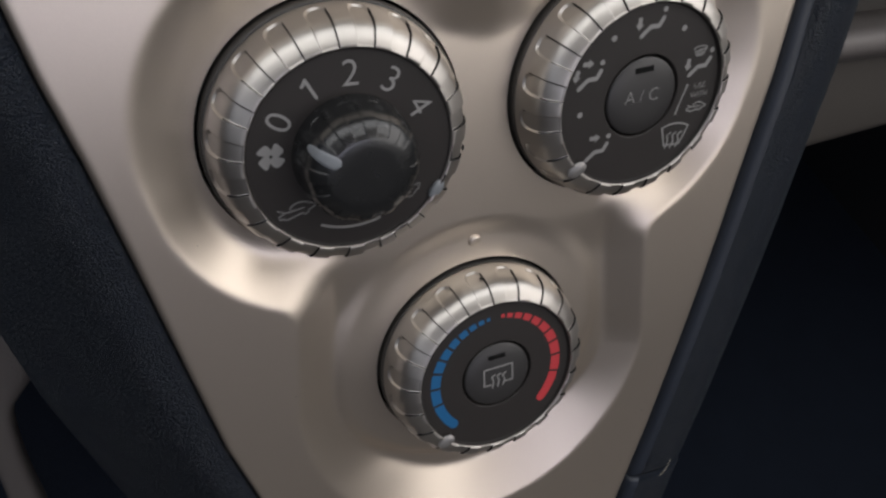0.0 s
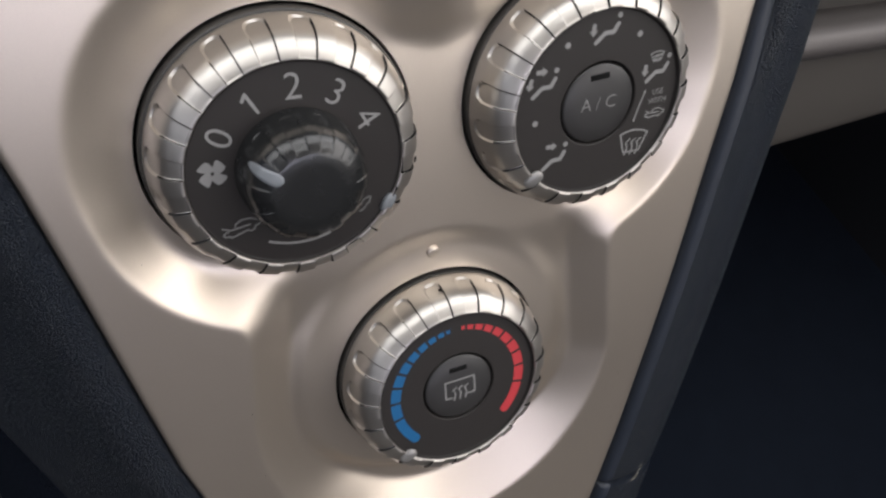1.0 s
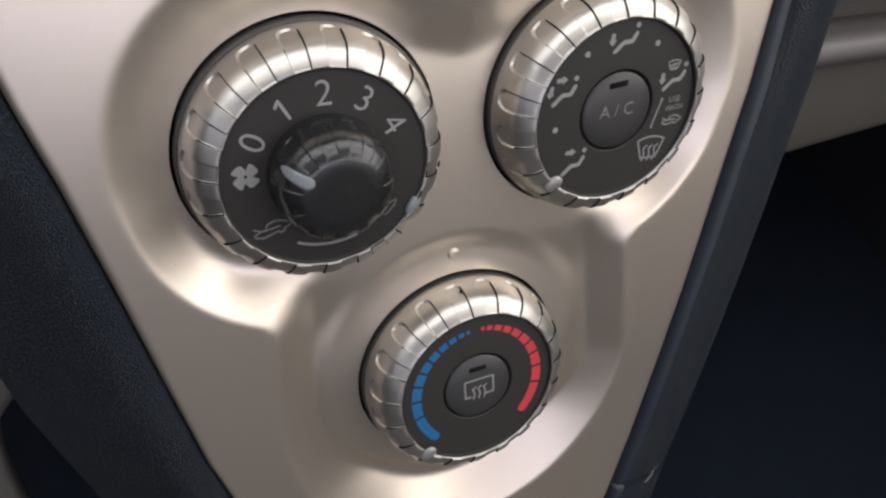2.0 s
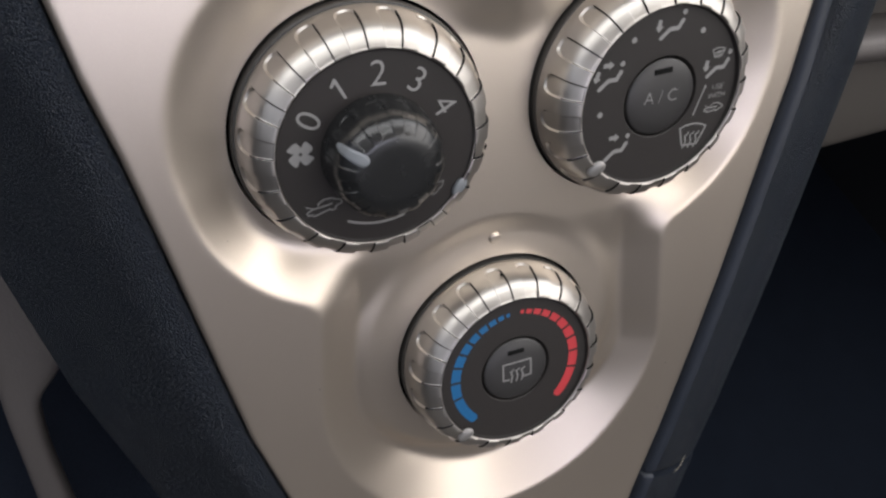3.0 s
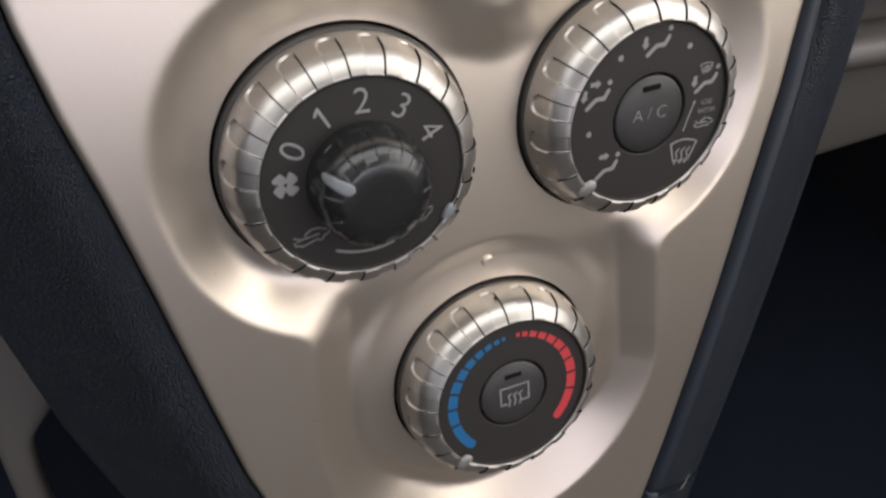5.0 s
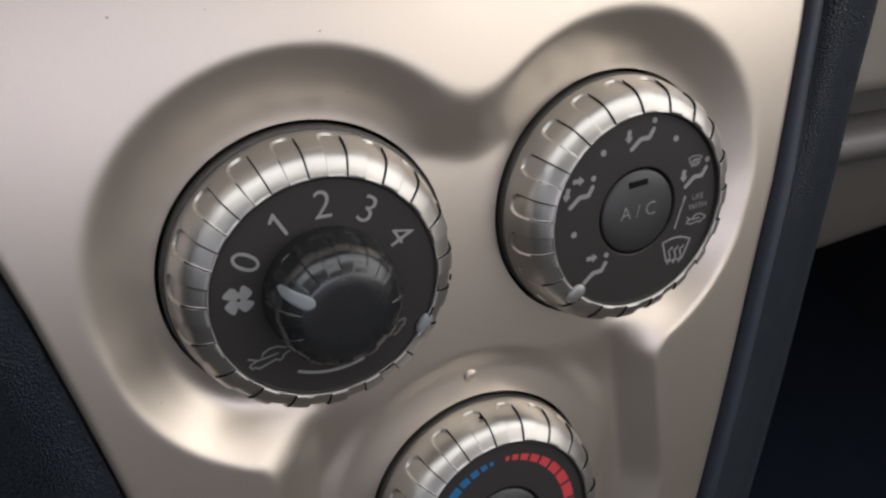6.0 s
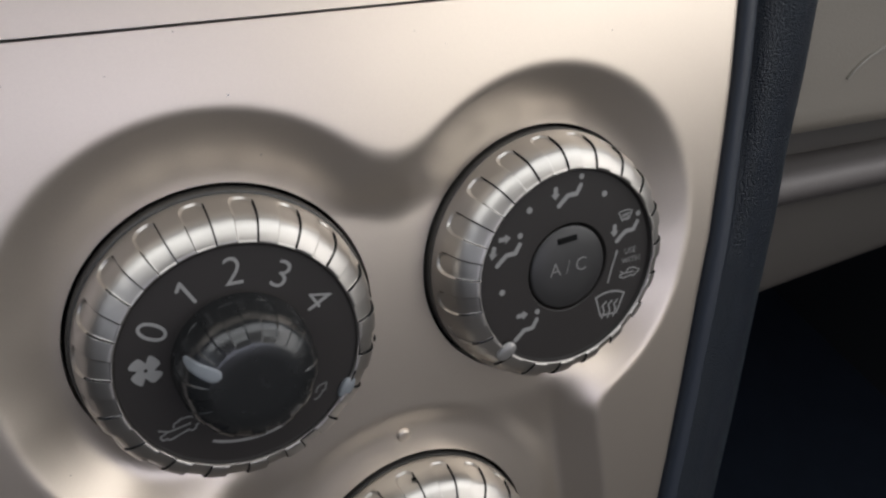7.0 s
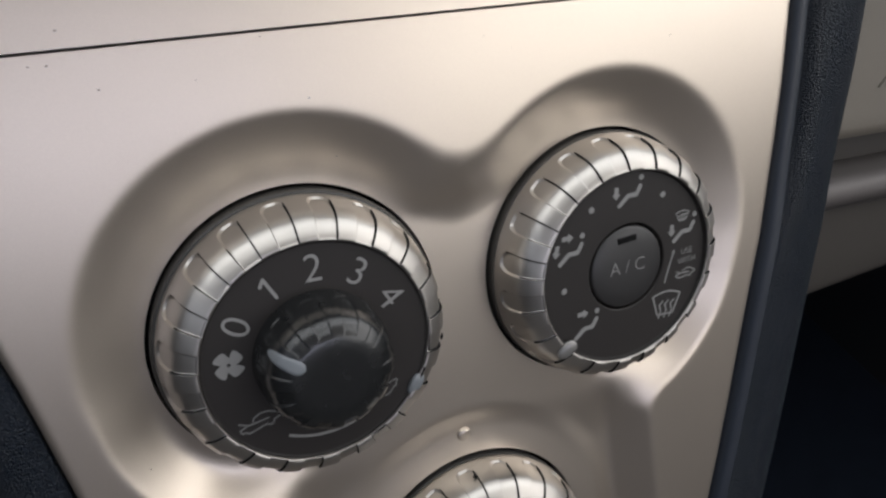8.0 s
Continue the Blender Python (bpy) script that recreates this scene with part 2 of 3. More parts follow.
def panel_mesh(name, v0, v1, step, holes):
    edge = 0.16
    tail = np.array([0, 0.02, 0.05, 0.1, edge])
    vs = np.r_[v0 + tail, np.arange(v0 + edge + step, v1 - edge - 0.5 * step, step), v1 - tail[::-1]]
    count = int(19 / step)
    mid = np.linspace(0, 1, count)[1:-1]
    lu, ru = np.interp(vs, LEFT_V, LEFT_U) + 0.01, np.interp(vs, RIGHT_V, RIGHT_U) - 0.01
    inner = lu[:, None] + edge + (ru - lu - 2 * edge)[:, None] * mid
    u = np.hstack([lu[:, None] + tail, inner, ru[:, None] - tail[::-1]])
    v = np.repeat(vs[:, None], u.shape[1], 1)
    w = relief(u, v)
    rim = np.minimum(u - lu[:, None], ru[:, None] - u)
    x = 1 - np.clip(rim / edge, 0, 1)
    w -= edge * (1 - np.sqrt(1 - x**2))
    rows, cols = u.shape
    verts = np.stack([u, v, w], -1).reshape(-1, 3)
    faces = grid_faces(rows, cols)
    for c in holes:
        r = np.hypot(verts[:, 0] - c[0], verts[:, 1] - c[1])
        faces = faces[(r[faces] > HOLE - 0.5 * step).all(1)]
        edges = np.sort(np.stack([faces, np.roll(faces, -1, 1)], -1).reshape(-1, 2), 1)
        pairs, seen = np.unique(edges, axis=0, return_counts=True)
        lip = np.unique(pairs[seen == 1])
        lip = lip[r[lip] < HOLE + 3 * step]
        off = verts[lip, :2] - c
        verts[lip, :2] = c + off / r[lip, None] * HOLE
        verts[lip, 2] = relief(verts[lip, 0], verts[lip, 1])
    edges = np.stack([faces, np.roll(faces, -1, 1)], -1).reshape(-1, 2)
    key, seen = np.unique(np.sort(edges, 1), axis=0, return_counts=True)
    rim_keys = {tuple(k) for k in key[seen == 1].tolist()}
    border = [e for e in edges.tolist() if tuple(sorted(e)) in rim_keys]
    used = sorted({n for e in border for n in e})
    at = {n: len(verts) + 2 * k for k, n in enumerate(used)}
    extra = [verts[n] - (0, 0, z) for n in used for z in (0, 0.6)]
    walls = [(at[b], at[a], at[a] + 1, at[b] + 1) for a, b in border]
    return mesh_of(name, np.vstack([verts, extra]) * CM, np.vstack([faces, walls]), PAINT)


panel = thing("climate_control_panel", PANEL, "champagne metallic dashboard panel with recessed three-lobed dial basin", "control panel")
part("faceplate", panel_mesh("faceplate", -17, 9.12, 0.085, (FAN, MODE, TEMP)), panel)

upper = thing("upper_dashboard_panel", PANEL, "champagne metallic trim panel above a thin dark seam", "dashboard panel")
part("faceplate", panel_mesh("faceplate", 9.175, 14, 0.2, ()), upper)


# ---- dials ----


def scalloped(name, knots, mat, pads, low, rim, depth, share, rows, corner, flank_mat=None, fade=0.04):
    """A turned grip with finger recesses that run from the height low up to the radius rim; sizes in cm."""
    p, s = sample_curve(knots, rows)
    start = s[np.argmax(p[:, 1] > low)]
    end = s[np.argmax((p[:, 0] < rim) & (p[:, 1] > low))]
    out = np.gradient(p, axis=0)
    normal = np.stack([out[:, 1], -out[:, 0]], 1)
    normal /= np.linalg.norm(normal, axis=1)[:, None]
    turn, big = 2 * math.pi / pads, p[:, 0].max()
    e = 0.5 * share * turn
    k = min(0.012 / big, e / 24)
    local = np.r_[np.linspace(-turn / 2, -e - 2 * k, 5)[:-1], -e - k, -e, -e + k, -e + 2 * k, -e + 3 * k, -e + 6 * k, -e + 10 * k, -e + 15 * k, np.linspace(-e + 20 * k, e - 20 * k, 3), e - 15 * k, e - 10 * k, e - 6 * k, e - 3 * k, e - 2 * k, e - k, e, e + k, np.linspace(e + 2 * k, turn / 2, 5)[:-1]]
    th = (np.arange(pads)[:, None] * turn + local).ravel()
    x = np.tile(local, pads)[None, :] * big
    dx = np.abs(x) - e * big + corner
    dy = 0.6 * (start - s)[:, None] + corner + 0 * x
    far = np.hypot(np.maximum(dx, 0), np.maximum(dy, 0)) + np.minimum(np.maximum(dx, dy), 0) - corner
    cut = depth * (1 - smoothstep(-0.026, 0.0, far)) * (1 - smoothstep(end - fade, end + 0.02, s))[:, None]
    r = p[:, :1] - cut * normal[:, :1]
    w = p[:, 1:] - cut * normal[:, 1:]
    v = np.stack([r * np.cos(th), r * np.sin(th), w + 0 * th], -1).reshape(-1, 3)
    me = mesh_of(name, v * CM, grid_faces(len(s), len(th), True), mat)
    if flank_mat:
        # A dark material lines one flank of every recess, and thinly the other.
        me.materials.append(flank_mat)
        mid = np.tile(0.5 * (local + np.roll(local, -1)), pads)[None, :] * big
        on_flank = (mid > -e * big - 0.004) & (mid < -e * big + 0.034) & (s[:-1, None] > start + 0.12) & (s[:-1, None] < end)
        on_flank |= (mid > e * big - 0.018) & (mid < e * big + 0.004) & (s[:-1, None] > start + 0.5 * (end - start)) & (s[:-1, None] < end)
        me.polygons.foreach_set("material_index", on_flank.astype(np.int32).ravel())
    return me


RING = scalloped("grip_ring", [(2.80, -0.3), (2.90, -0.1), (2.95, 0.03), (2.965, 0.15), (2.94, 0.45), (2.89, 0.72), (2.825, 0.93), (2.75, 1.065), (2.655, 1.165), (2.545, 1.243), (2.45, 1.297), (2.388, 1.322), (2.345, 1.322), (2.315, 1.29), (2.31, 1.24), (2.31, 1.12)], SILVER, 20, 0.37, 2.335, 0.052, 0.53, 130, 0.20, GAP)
FACE_Z = 1.18
# Added dark band that stands in for the shade round a ring's foot.
SHADE_BAND = lathe("shade_band", [(2.95, -0.5), (3.0, -0.2), (3.035, 0.0), (3.04, 0.16), (3.03, 0.25), (3.005, 0.295), (2.96, 0.31)], FOOT_SHADE, 30, 96)


FACE_FULL = lathe("face", [(2.36, 1.20), (2.352, 1.22), (2.335, 1.215), (2.325, 1.19), (2.29, 1.18), (2.2, 1.18), (1.6, 1.18), (0.9, 1.18), (0.4, 1.18)], BLACK, 120)
FACE_OPEN = lathe("face", [(2.352, 1.25), (2.342, 1.27), (2.33, 1.262), (2.32, 1.20), (2.295, 1.18), (2.2, 1.18), (1.18, 1.18), (1.10, 1.178), (1.07, 1.165), (1.06, 1.12), (1.055, 0.9)], BLACK, 90)
WELL = lathe("well", [(3.7, -0.50), (2.5, -0.6), (1.0, -0.62), (0.05, -0.62)], GAP, 12, 64)


def strokes(name, lines, width, mat, z=FACE_Z + 0.008, closed=False):
    """Printed lines of one width, with round ends, as thin raised ink; points in cm."""
    bm = bmesh.new()
    for line in lines:
        pts = [Vector((x, y)) for x, y in line]
        pairs = list(zip(pts, pts[1:] + pts[:1])) if closed else list(zip(pts, pts[1:]))
        for k, (a, b) in enumerate(pairs or [(pts[0], pts[0])]):
            along = math.atan2(b.y - a.y, b.x - a.x)
            lift = z + 0.0006 * (k % 2)
            ends = [(b, along - math.pi / 2 + n * math.pi / 6) for n in range(7)] + [(a, along + math.pi / 2 + n * math.pi / 6) for n in range(7)]
            ring = [((c.x + width / 2 * math.cos(t)), (c.y + width / 2 * math.sin(t))) for c, t in ends]
            top = [bm.verts.new((x * CM, y * CM, lift * CM)) for x, y in ring]
            low = [bm.verts.new((x * CM, y * CM, (z - 0.01) * CM)) for x, y in ring]
            bm.faces.new(top)
            for n in range(len(top)):
                bm.faces.new((low[n], low[(n + 1) % 14], top[(n + 1) % 14], top[n]))
    return finish(name, bm, mat)


def finish(name, bm, mat):
    bmesh.ops.remove_doubles(bm, verts=bm.verts, dist=1e-7)
    me = bpy.data.meshes.new(name)
    bm.to_mesh(me)
    bm.free()
    me.materials.append(mat)
    return me


def plates(name, outlines, mat, z=FACE_Z + 0.008):
    """Flat printed shapes with a hair of thickness; points in cm, counter-clockwise."""
    bm = bmesh.new()
    for line in outlines:
        top = [bm.verts.new((x * CM, y * CM, z * CM)) for x, y in line]
        low = [bm.verts.new((x * CM, y * CM, (z - 0.01) * CM)) for x, y in line]
        bm.faces.new(top)
        for n in range(len(top)):
            k = (n + 1) % len(top)
            bm.faces.new((low[n], low[k], top[k], top[n]))
    return finish(name, bm, mat)


def lettering(name, words, high, bold, mat, z=FACE_Z):
    curve = bpy.data.curves.new(name, "FONT")
    curve.body, curve.size, curve.align_x, curve.align_y = words, high * CM / 0.7, "CENTER", "CENTER"
    curve.offset, curve.extrude, curve.resolution_u = bold * CM, 0.006 * CM, 4
    holder = new(name, curve)
    bpy.context.view_layer.update()
    me = bpy.data.meshes.new_from_object(holder.evaluated_get(bpy.context.evaluated_depsgraph_get()))
    bpy.data.objects.remove(holder)
    me.name = name
    me.transform(Matrix.Translation((0, 0, z * CM)))
    me.materials.clear()
    me.materials.append(mat)
    return me


def dial(name, centre, tilt, lift, spin, sink, grow, face, label):
    m = PANEL @ Matrix.Translation((centre[0] * CM, centre[1] * CM, lift * CM)) @ pose(0, 0, 0, tilt, 0, 0)
    d = thing(name, m, label, "control dial", "climate control dials")
    part("grip_ring", RING, d, "satin silver grip ring with finger recesses", pose(0, 0, 0, 0, 0, spin) @ Matrix.Diagonal((grow, grow, 1, 1)))
    part("shade_band", SHADE_BAND, d, "added dark grey band for the shade under the grip ring", pose(0, 0, sink * CM))
    part("well", WELL, d, "dark gap round the dial")
    return d, part("face", face, d, "matte black printed dial face")


def at_angle(degrees, radius, upright=True):
    x, y = radius * math.cos(radians(degrees)) * CM, radius * math.sin(radians(degrees)) * CM
    return pose(x, y, 0, 0, 0, 0 if upright else degrees - 90)


fan, fan_face = dial("fan_speed_dial", FAN, 0, 0.03, 7.5, -0.12, 1.0, FACE_FULL, "silver-rimmed black fan speed dial with raised centre knob")
mode, mode_face = dial("air_mode_dial", MODE, 0, 0.03, 6.5, -0.12, 1.015, FACE_OPEN, "silver-rimmed black airflow mode dial with centre button")
temp, temp_face = dial("temperature_dial", TEMP, -7.1, 0.36, 7, -0.20, 1.015, FACE_OPEN, "silver-rimmed black temperature dial with blue and red scale")

fan_face.matrix_basis = pose(0, 0, 0.05 * CM, 0, 0, -1.2) @ Matrix.Diagonal((0.985, 0.985, 1, 1))

# Pointers let into the rims.


def pointer_mesh(name, mat, wide, long):
    bm = bmesh.new()
    bmesh.ops.create_uvsphere(bm, u_segments=20, v_segments=12, radius=1)
    for v in bm.verts:
        x, y, z = v.co
        k = 0.8
        v.co = (long * CM * math.copysign(abs(x) ** k, x), wide * CM * math.copysign(abs(y) ** k, y), 0.09 * CM * z)
    me = finish(name, bm, mat)
    me.shade_smooth()
    return me


GREY_POINTER = pointer_mesh("pointer", WORN, 0.19, 0.27)
WHITE_POINTER = pointer_mesh("pointer", PEARL, 0.25, 0.17)


def on_rim(degrees, radius, z, lean=0):
    return pose(0, 0, 0, 0, 0, degrees) @ pose(radius * CM, 0, z * CM, 0, lean, 0)


part("pointer", WHITE_POINTER, fan, "white painted pointer on the rim", on_rim(-34, 2.36, 1.24, 15))
part("pointer", GREY_POINTER, mode, "worn silver pointer on the rim", on_rim(223.5, 2.40, 1.25, 12))
part("pointer", GREY_POINTER, temp, "worn silver pointer on the rim", on_rim(226, 2.42, 1.24, 12))

# Fan dial: numerals, fan, air intake marks and the knob.
for n, words in enumerate("01234"):
    ink = strokes("numeral", [[(-0.10, 0.13), (0.03, 0.22), (0.03, -0.24)]], 0.068, WHITE) if words == "1" else lettering("numeral", words, 0.58, -0.007, WHITE)
    part("numeral", ink, fan_face, "", at_angle(148.6 - 30 * n, 1.775, False))
blades = []
for k in range(4):
    c, q = radians(40 + 90 * k), []
    for n in range(14):
        a = 2 * math.pi * n / 14
        ca, sa = math.copysign(abs(math.cos(a)) ** 0.6, math.cos(a)), math.copysign(abs(math.sin(a)) ** 0.6, math.sin(a))
        x = 0.165 + 0.135 * ca
        y = 0.12 * sa * (1 + 0.32 * ca) + 0.03 * ca
        q.append((x * math.cos(c) - y * math.sin(c), x * math.sin(c) + y * math.cos(c)))
    blades.append(q)
part("fan_symbol", plates("fan_symbol", blades, WHITE), fan_face, "", at_angle(173.6, 1.785))
CAR = [(-0.43, -0.04), (-0.40, -0.10), (-0.33, -0.09), (-0.28, -0.14), (-0.20, -0.13), (0.10, -0.06), (0.16, -0.11), (0.24, -0.08), (0.26, -0.02), (0.40, 0.03), (0.42, 0.10), (0.30, 0.15), (0.18, 0.21), (0.02, 0.22), (-0.12, 0.16), (-0.15, 0.10)]
ARROW = [(-0.42, 0.13), (-0.25, 0.04), (0.0, 0.05), (0.16, 0.06)]
BACK = [(-0.30, 0.03), (-0.42, -0.01), (-0.43, -0.04)]
part("air_intake_symbol", strokes("air_intake_symbol", [CAR, BACK, ARROW], 0.035, GREY), fan_face, "", at_angle(222.5, 1.80) @ pose(0, 0, 0, 0, 0, 6))
part("air_intake_symbol", strokes("air_intake_symbol", [[(x * 0.5, y * 0.5) for x, y in CAR]], 0.028, GREY), fan_face, "", at_angle(-40, 1.90) @ pose(0, 0, 0, 0, 0, 40))
ARC = [(r * math.cos(radians(a)), r * math.sin(radians(a))) for r, sweep in ((1.89, range(244, 291, 3)), (1.83, range(289, 243, -3))) for a in sweep]
part("scale_arc", plates("scale_arc", [ARC], WHITE), fan_face)
KNOB = scalloped("centre_knob", [(1.33, 1.17), (1.325, 1.3), (1.31, 1.6), (1.28, 1.9), (1.225, 2.1), (1.14, 2.255), (1.02, 2.36), (0.87, 2.425), (0.68, 2.45), (0.45, 2.455), (0.25, 2.455), (0.001, 2.455)], GLOSS, 12, 1.50, 0.86, 0.03, 0.55, 110, 0.12, None, 0.2)
knob = part("centre_knob", KNOB, fan, "glossy black ribbed centre knob", pose(0, 0, 0, 0, 0, 9))


def pointer_strip():
    p, at = sample_curve([(1.295, 1.90), (1.24, 2.11), (1.155, 2.27), (1.03, 2.38), (0.88, 2.445), (0.70, 2.467)], 28)
    x = np.linspace(-1, 1, 11)
    t = at / at[-1]
    half = (0.085 + 0.075 * t) * np.sqrt(np.clip(1 - np.abs(2 * t - 1) ** 5, 0, 1))
    y = half[:, None] * x
    edge = 0.03 * np.maximum(np.abs(x)[None, :] ** 6, 0)
    v = np.stack([p[:, :1] - edge * 0.7 + 0 * y, y, p[:, 1:] - edge * 0.7 + 0 * y], -1).reshape(-1, 3)
    return mesh_of("pointer", v * CM, grid_faces(28, 11), PEARL)


part("pointer", pointer_strip(), knob, "white pointer mark", pose(0, 0, 0, 0, 0, 140))

# Mode dial: airflow symbols, dots, button.
BODY = [(-0.29, -0.28), (-0.05, -0.08), (0.18, -0.08), (0.29, 0.10)]
DOT = [(0.31, 0.30)]


def arrow(x, y, degrees, size=0.15):
    c, s = math.cos(radians(degrees)), math.sin(radians(degrees))
    shape = [(-1, -0.36), (0.1, -0.36), (0.1, -0.75), (1, 0), (0.1, 0.75), (0.1, 0.36), (-1, 0.36)]
    return [(x + size * (a * c - b * s), y + size * (a * s + b * c)) for a, b in shape]


def flow_symbol(x, y, arrows):
    place = pose(x * CM, y * CM, 0)
    part("airflow_symbol", strokes("airflow_symbol", [BODY], 0.105, WHITE), mode_face, "", place)
    part("symbol_dot", strokes("symbol_dot", [DOT], 0.135, WHITE), mode_face, "", place)
    for a in arrows:
        part("arrow_symbol", plates("arrow_symbol", [arrow(*a)], WHITE), mode_face, "", place)


flow_symbol(-1.58, 0.76, [(-0.08, 0.31, 0), (-0.38, 0.04, -105)])
flow_symbol(0.03, 1.83, [(-0.38, 0.02, -92)])
flow_symbol(-1.16, -1.20, [(-0.09, 0.31, 0)])
flow_symbol(1.66, 0.63, [(-0.37, 0.0, -92)])
for x, y in ((-1.02, 1.60), (-1.76, -0.19), (0.98, 1.60)):
    part("position_dot", strokes("position_dot", [[(x, y)]], 0.15, WHITE), mode_face)


def screen_lines(k, half_top, half_low, high, sag):
    top = [(x * half_top * k, (high + sag * (1 - x * x)) * k) for x in (-1, -0.6, -0.2, 0.2, 0.6, 1)]
    return top + [(half_low * k, -high * k), (-half_low * k, -high * k)]


def heat_lines(k, xs, low, high):
    wave = [(0.0, low), (0.05, low * 0.45), (-0.01, 0.1 * high), (0.05, high * 0.6), (0.09, high)]
    return [[((x + a) * k, y * k) for a, y in wave] for x in xs]


part("windscreen_symbol", strokes("windscreen_symbol", [screen_lines(1, 0.42, 0.24, 0.25, 0.10)], 0.045, WHITE, closed=True), mode_face, "", pose(1.20 * CM, -1.27 * CM, 0, 0, 0, -4))
part("heat_symbol", strokes("heat_symbol", heat_lines(1, (-0.19, -0.02, 0.15), -0.33, 0.10), 0.04, WHITE), mode_face, "", pose(1.20 * CM, -1.27 * CM, 0, 0, 0, -4))
part("windscreen_symbol", strokes("windscreen_symbol", [screen_lines(1, 0.19, 0.11, 0.09, 0.04)], 0.028, WHITE, closed=True), mode_face, "", pose(1.60 * CM, 0.95 * CM, 0))
part("heat_symbol", strokes("heat_symbol", heat_lines(1, (-0.09, -0.02, 0.05), -0.13, 0.05), 0.022, WHITE), mode_face, "", pose(1.60 * CM, 0.95 * CM, 0))
part("range_line", strokes("range_line", [[(1.37, 0.05), (1.25, -0.29), (1.15, -0.63)]], 0.04, WHITE), mode_face)
part("arrow_symbol", plates("arrow_symbol", [arrow(1.37, 0.06, 72, 0.07), arrow(1.15, -0.64, -108, 0.05)], WHITE), mode_face)
part("lettering", lettering("lettering", "USE", 0.15, -0.003, WHITE), mode_face, "", pose(1.78 * CM, 0.02 * CM, 0))
part("lettering", lettering("lettering", "WITH", 0.15, -0.003, WHITE), mode_face, "", pose(1.80 * CM, -0.22 * CM, 0))
part("air_intake_symbol", strokes("air_intake_symbol", [[(x * 0.68, y * 0.68) for x, y in line] for line in (CAR, BACK, ARROW)], 0.03, WHITE), mode_face, "", pose(1.78 * CM, -0.58 * CM, 0, 0, 0, -4))

BUTTON = lathe("push_button", [(1.015, 0.95), (1.015, 1.08), (1.01, 1.13), (0.99, 1.17), (0.91, 1.20), (0.7, 1.238), (0.4, 1.257), (0.2, 1.262), (0.001, 1.263)], SATIN, 48, 96)


def slot_mesh():
    return box("indicator_slot", (-0.26 * CM, -0.07 * CM, 1.20 * CM), (0.26 * CM, 0.07 * CM, 1.256 * CM), GAP, 0.015 * CM, 2)


def box(name, lo, hi, mat, bevel=0.0, seg=3):
    bm = bmesh.new()
    bmesh.ops.create_cube(bm, size=1)
    for v in bm.verts:
        v.co = [lo[n] + (v.co[n] + 0.5) * (hi[n] - lo[n]) for n in range(3)]
    if bevel:
        bmesh.ops.bevel(bm, geom=list(bm.edges), offset=bevel, segments=seg, affect="EDGES", profile=0.5)
    me = bpy.data.meshes.new(name)
    bm.to_mesh(me)
    bm.free()
    me.materials.append(mat)
    if bevel:
        me.shade_smooth()
    return me


for d, y in ((mode, 0.70), (temp, 0.62)):
    b = part("push_button", BUTTON, d, "black domed round push button")
    part("indicator_slot", slot_mesh(), b, "dark indicator slot", pose(-0.06 * CM if d == mode else -0.02 * CM, y * CM, 0, -1, 0, 3 if d == mode else 0))
    if d == mode:
        for x, words in ((-0.40, "A"), (-0.06, "/"), (0.30, "C")):
            part("lettering", lettering("lettering", words, 0.33, -0.009, WHITE, 1.262), b, "", pose(x * CM, 0.04 * CM, 0))
    else:
        part("windscreen_symbol", strokes("windscreen_symbol", [[(-0.44, 0.30), (0.44, 0.30), (0.44, -0.24), (0.20, -0.24)], [(-0.44, 0.30), (-0.44, -0.24), (-0.26, -0.24)]], 0.045, WHITE, 1.268), b)
        part("heat_symbol", strokes("heat_symbol", heat_lines(1, (-0.20, -0.03, 0.14), -0.34, 0.07), 0.04, WHITE, 1.271), b)

# Temperature scale: blocks that grow towards cold and hot.
MARKS = [4, 9.5, 17, 26, 36, 47, 59, 72, 87, 104, 137]
for side, mat, label in ((1, BLUE, "blue scale block"), (-1, RED, "red scale block")):
    for k, (a, b) in enumerate(zip(MARKS, MARKS[1:])):
        half = 0.055 + 0.085 * min(1, k / 6)
        sweep = np.linspace(a + 1.2, b - 1.2, 3 + k)
        rounded = 0.5 if k == len(MARKS) - 2 else 1.0
        outer = [(1.88 + half * (rounded if t == sweep[-1] else 1), t) for t in sweep]
        inner = [(1.88 - half * (rounded if t == sweep[-1] else 1), t) for t in sweep[::-1]]
        ring = [(r * math.cos(radians(90 + side * t)), r * math.sin(radians(90 + side * t))) for r, t in outer + inner]
        part("scale_block", plates("scale_block", [ring if side > 0 else ring[::-1]], mat), temp_face, label)

# ---- console sides ----


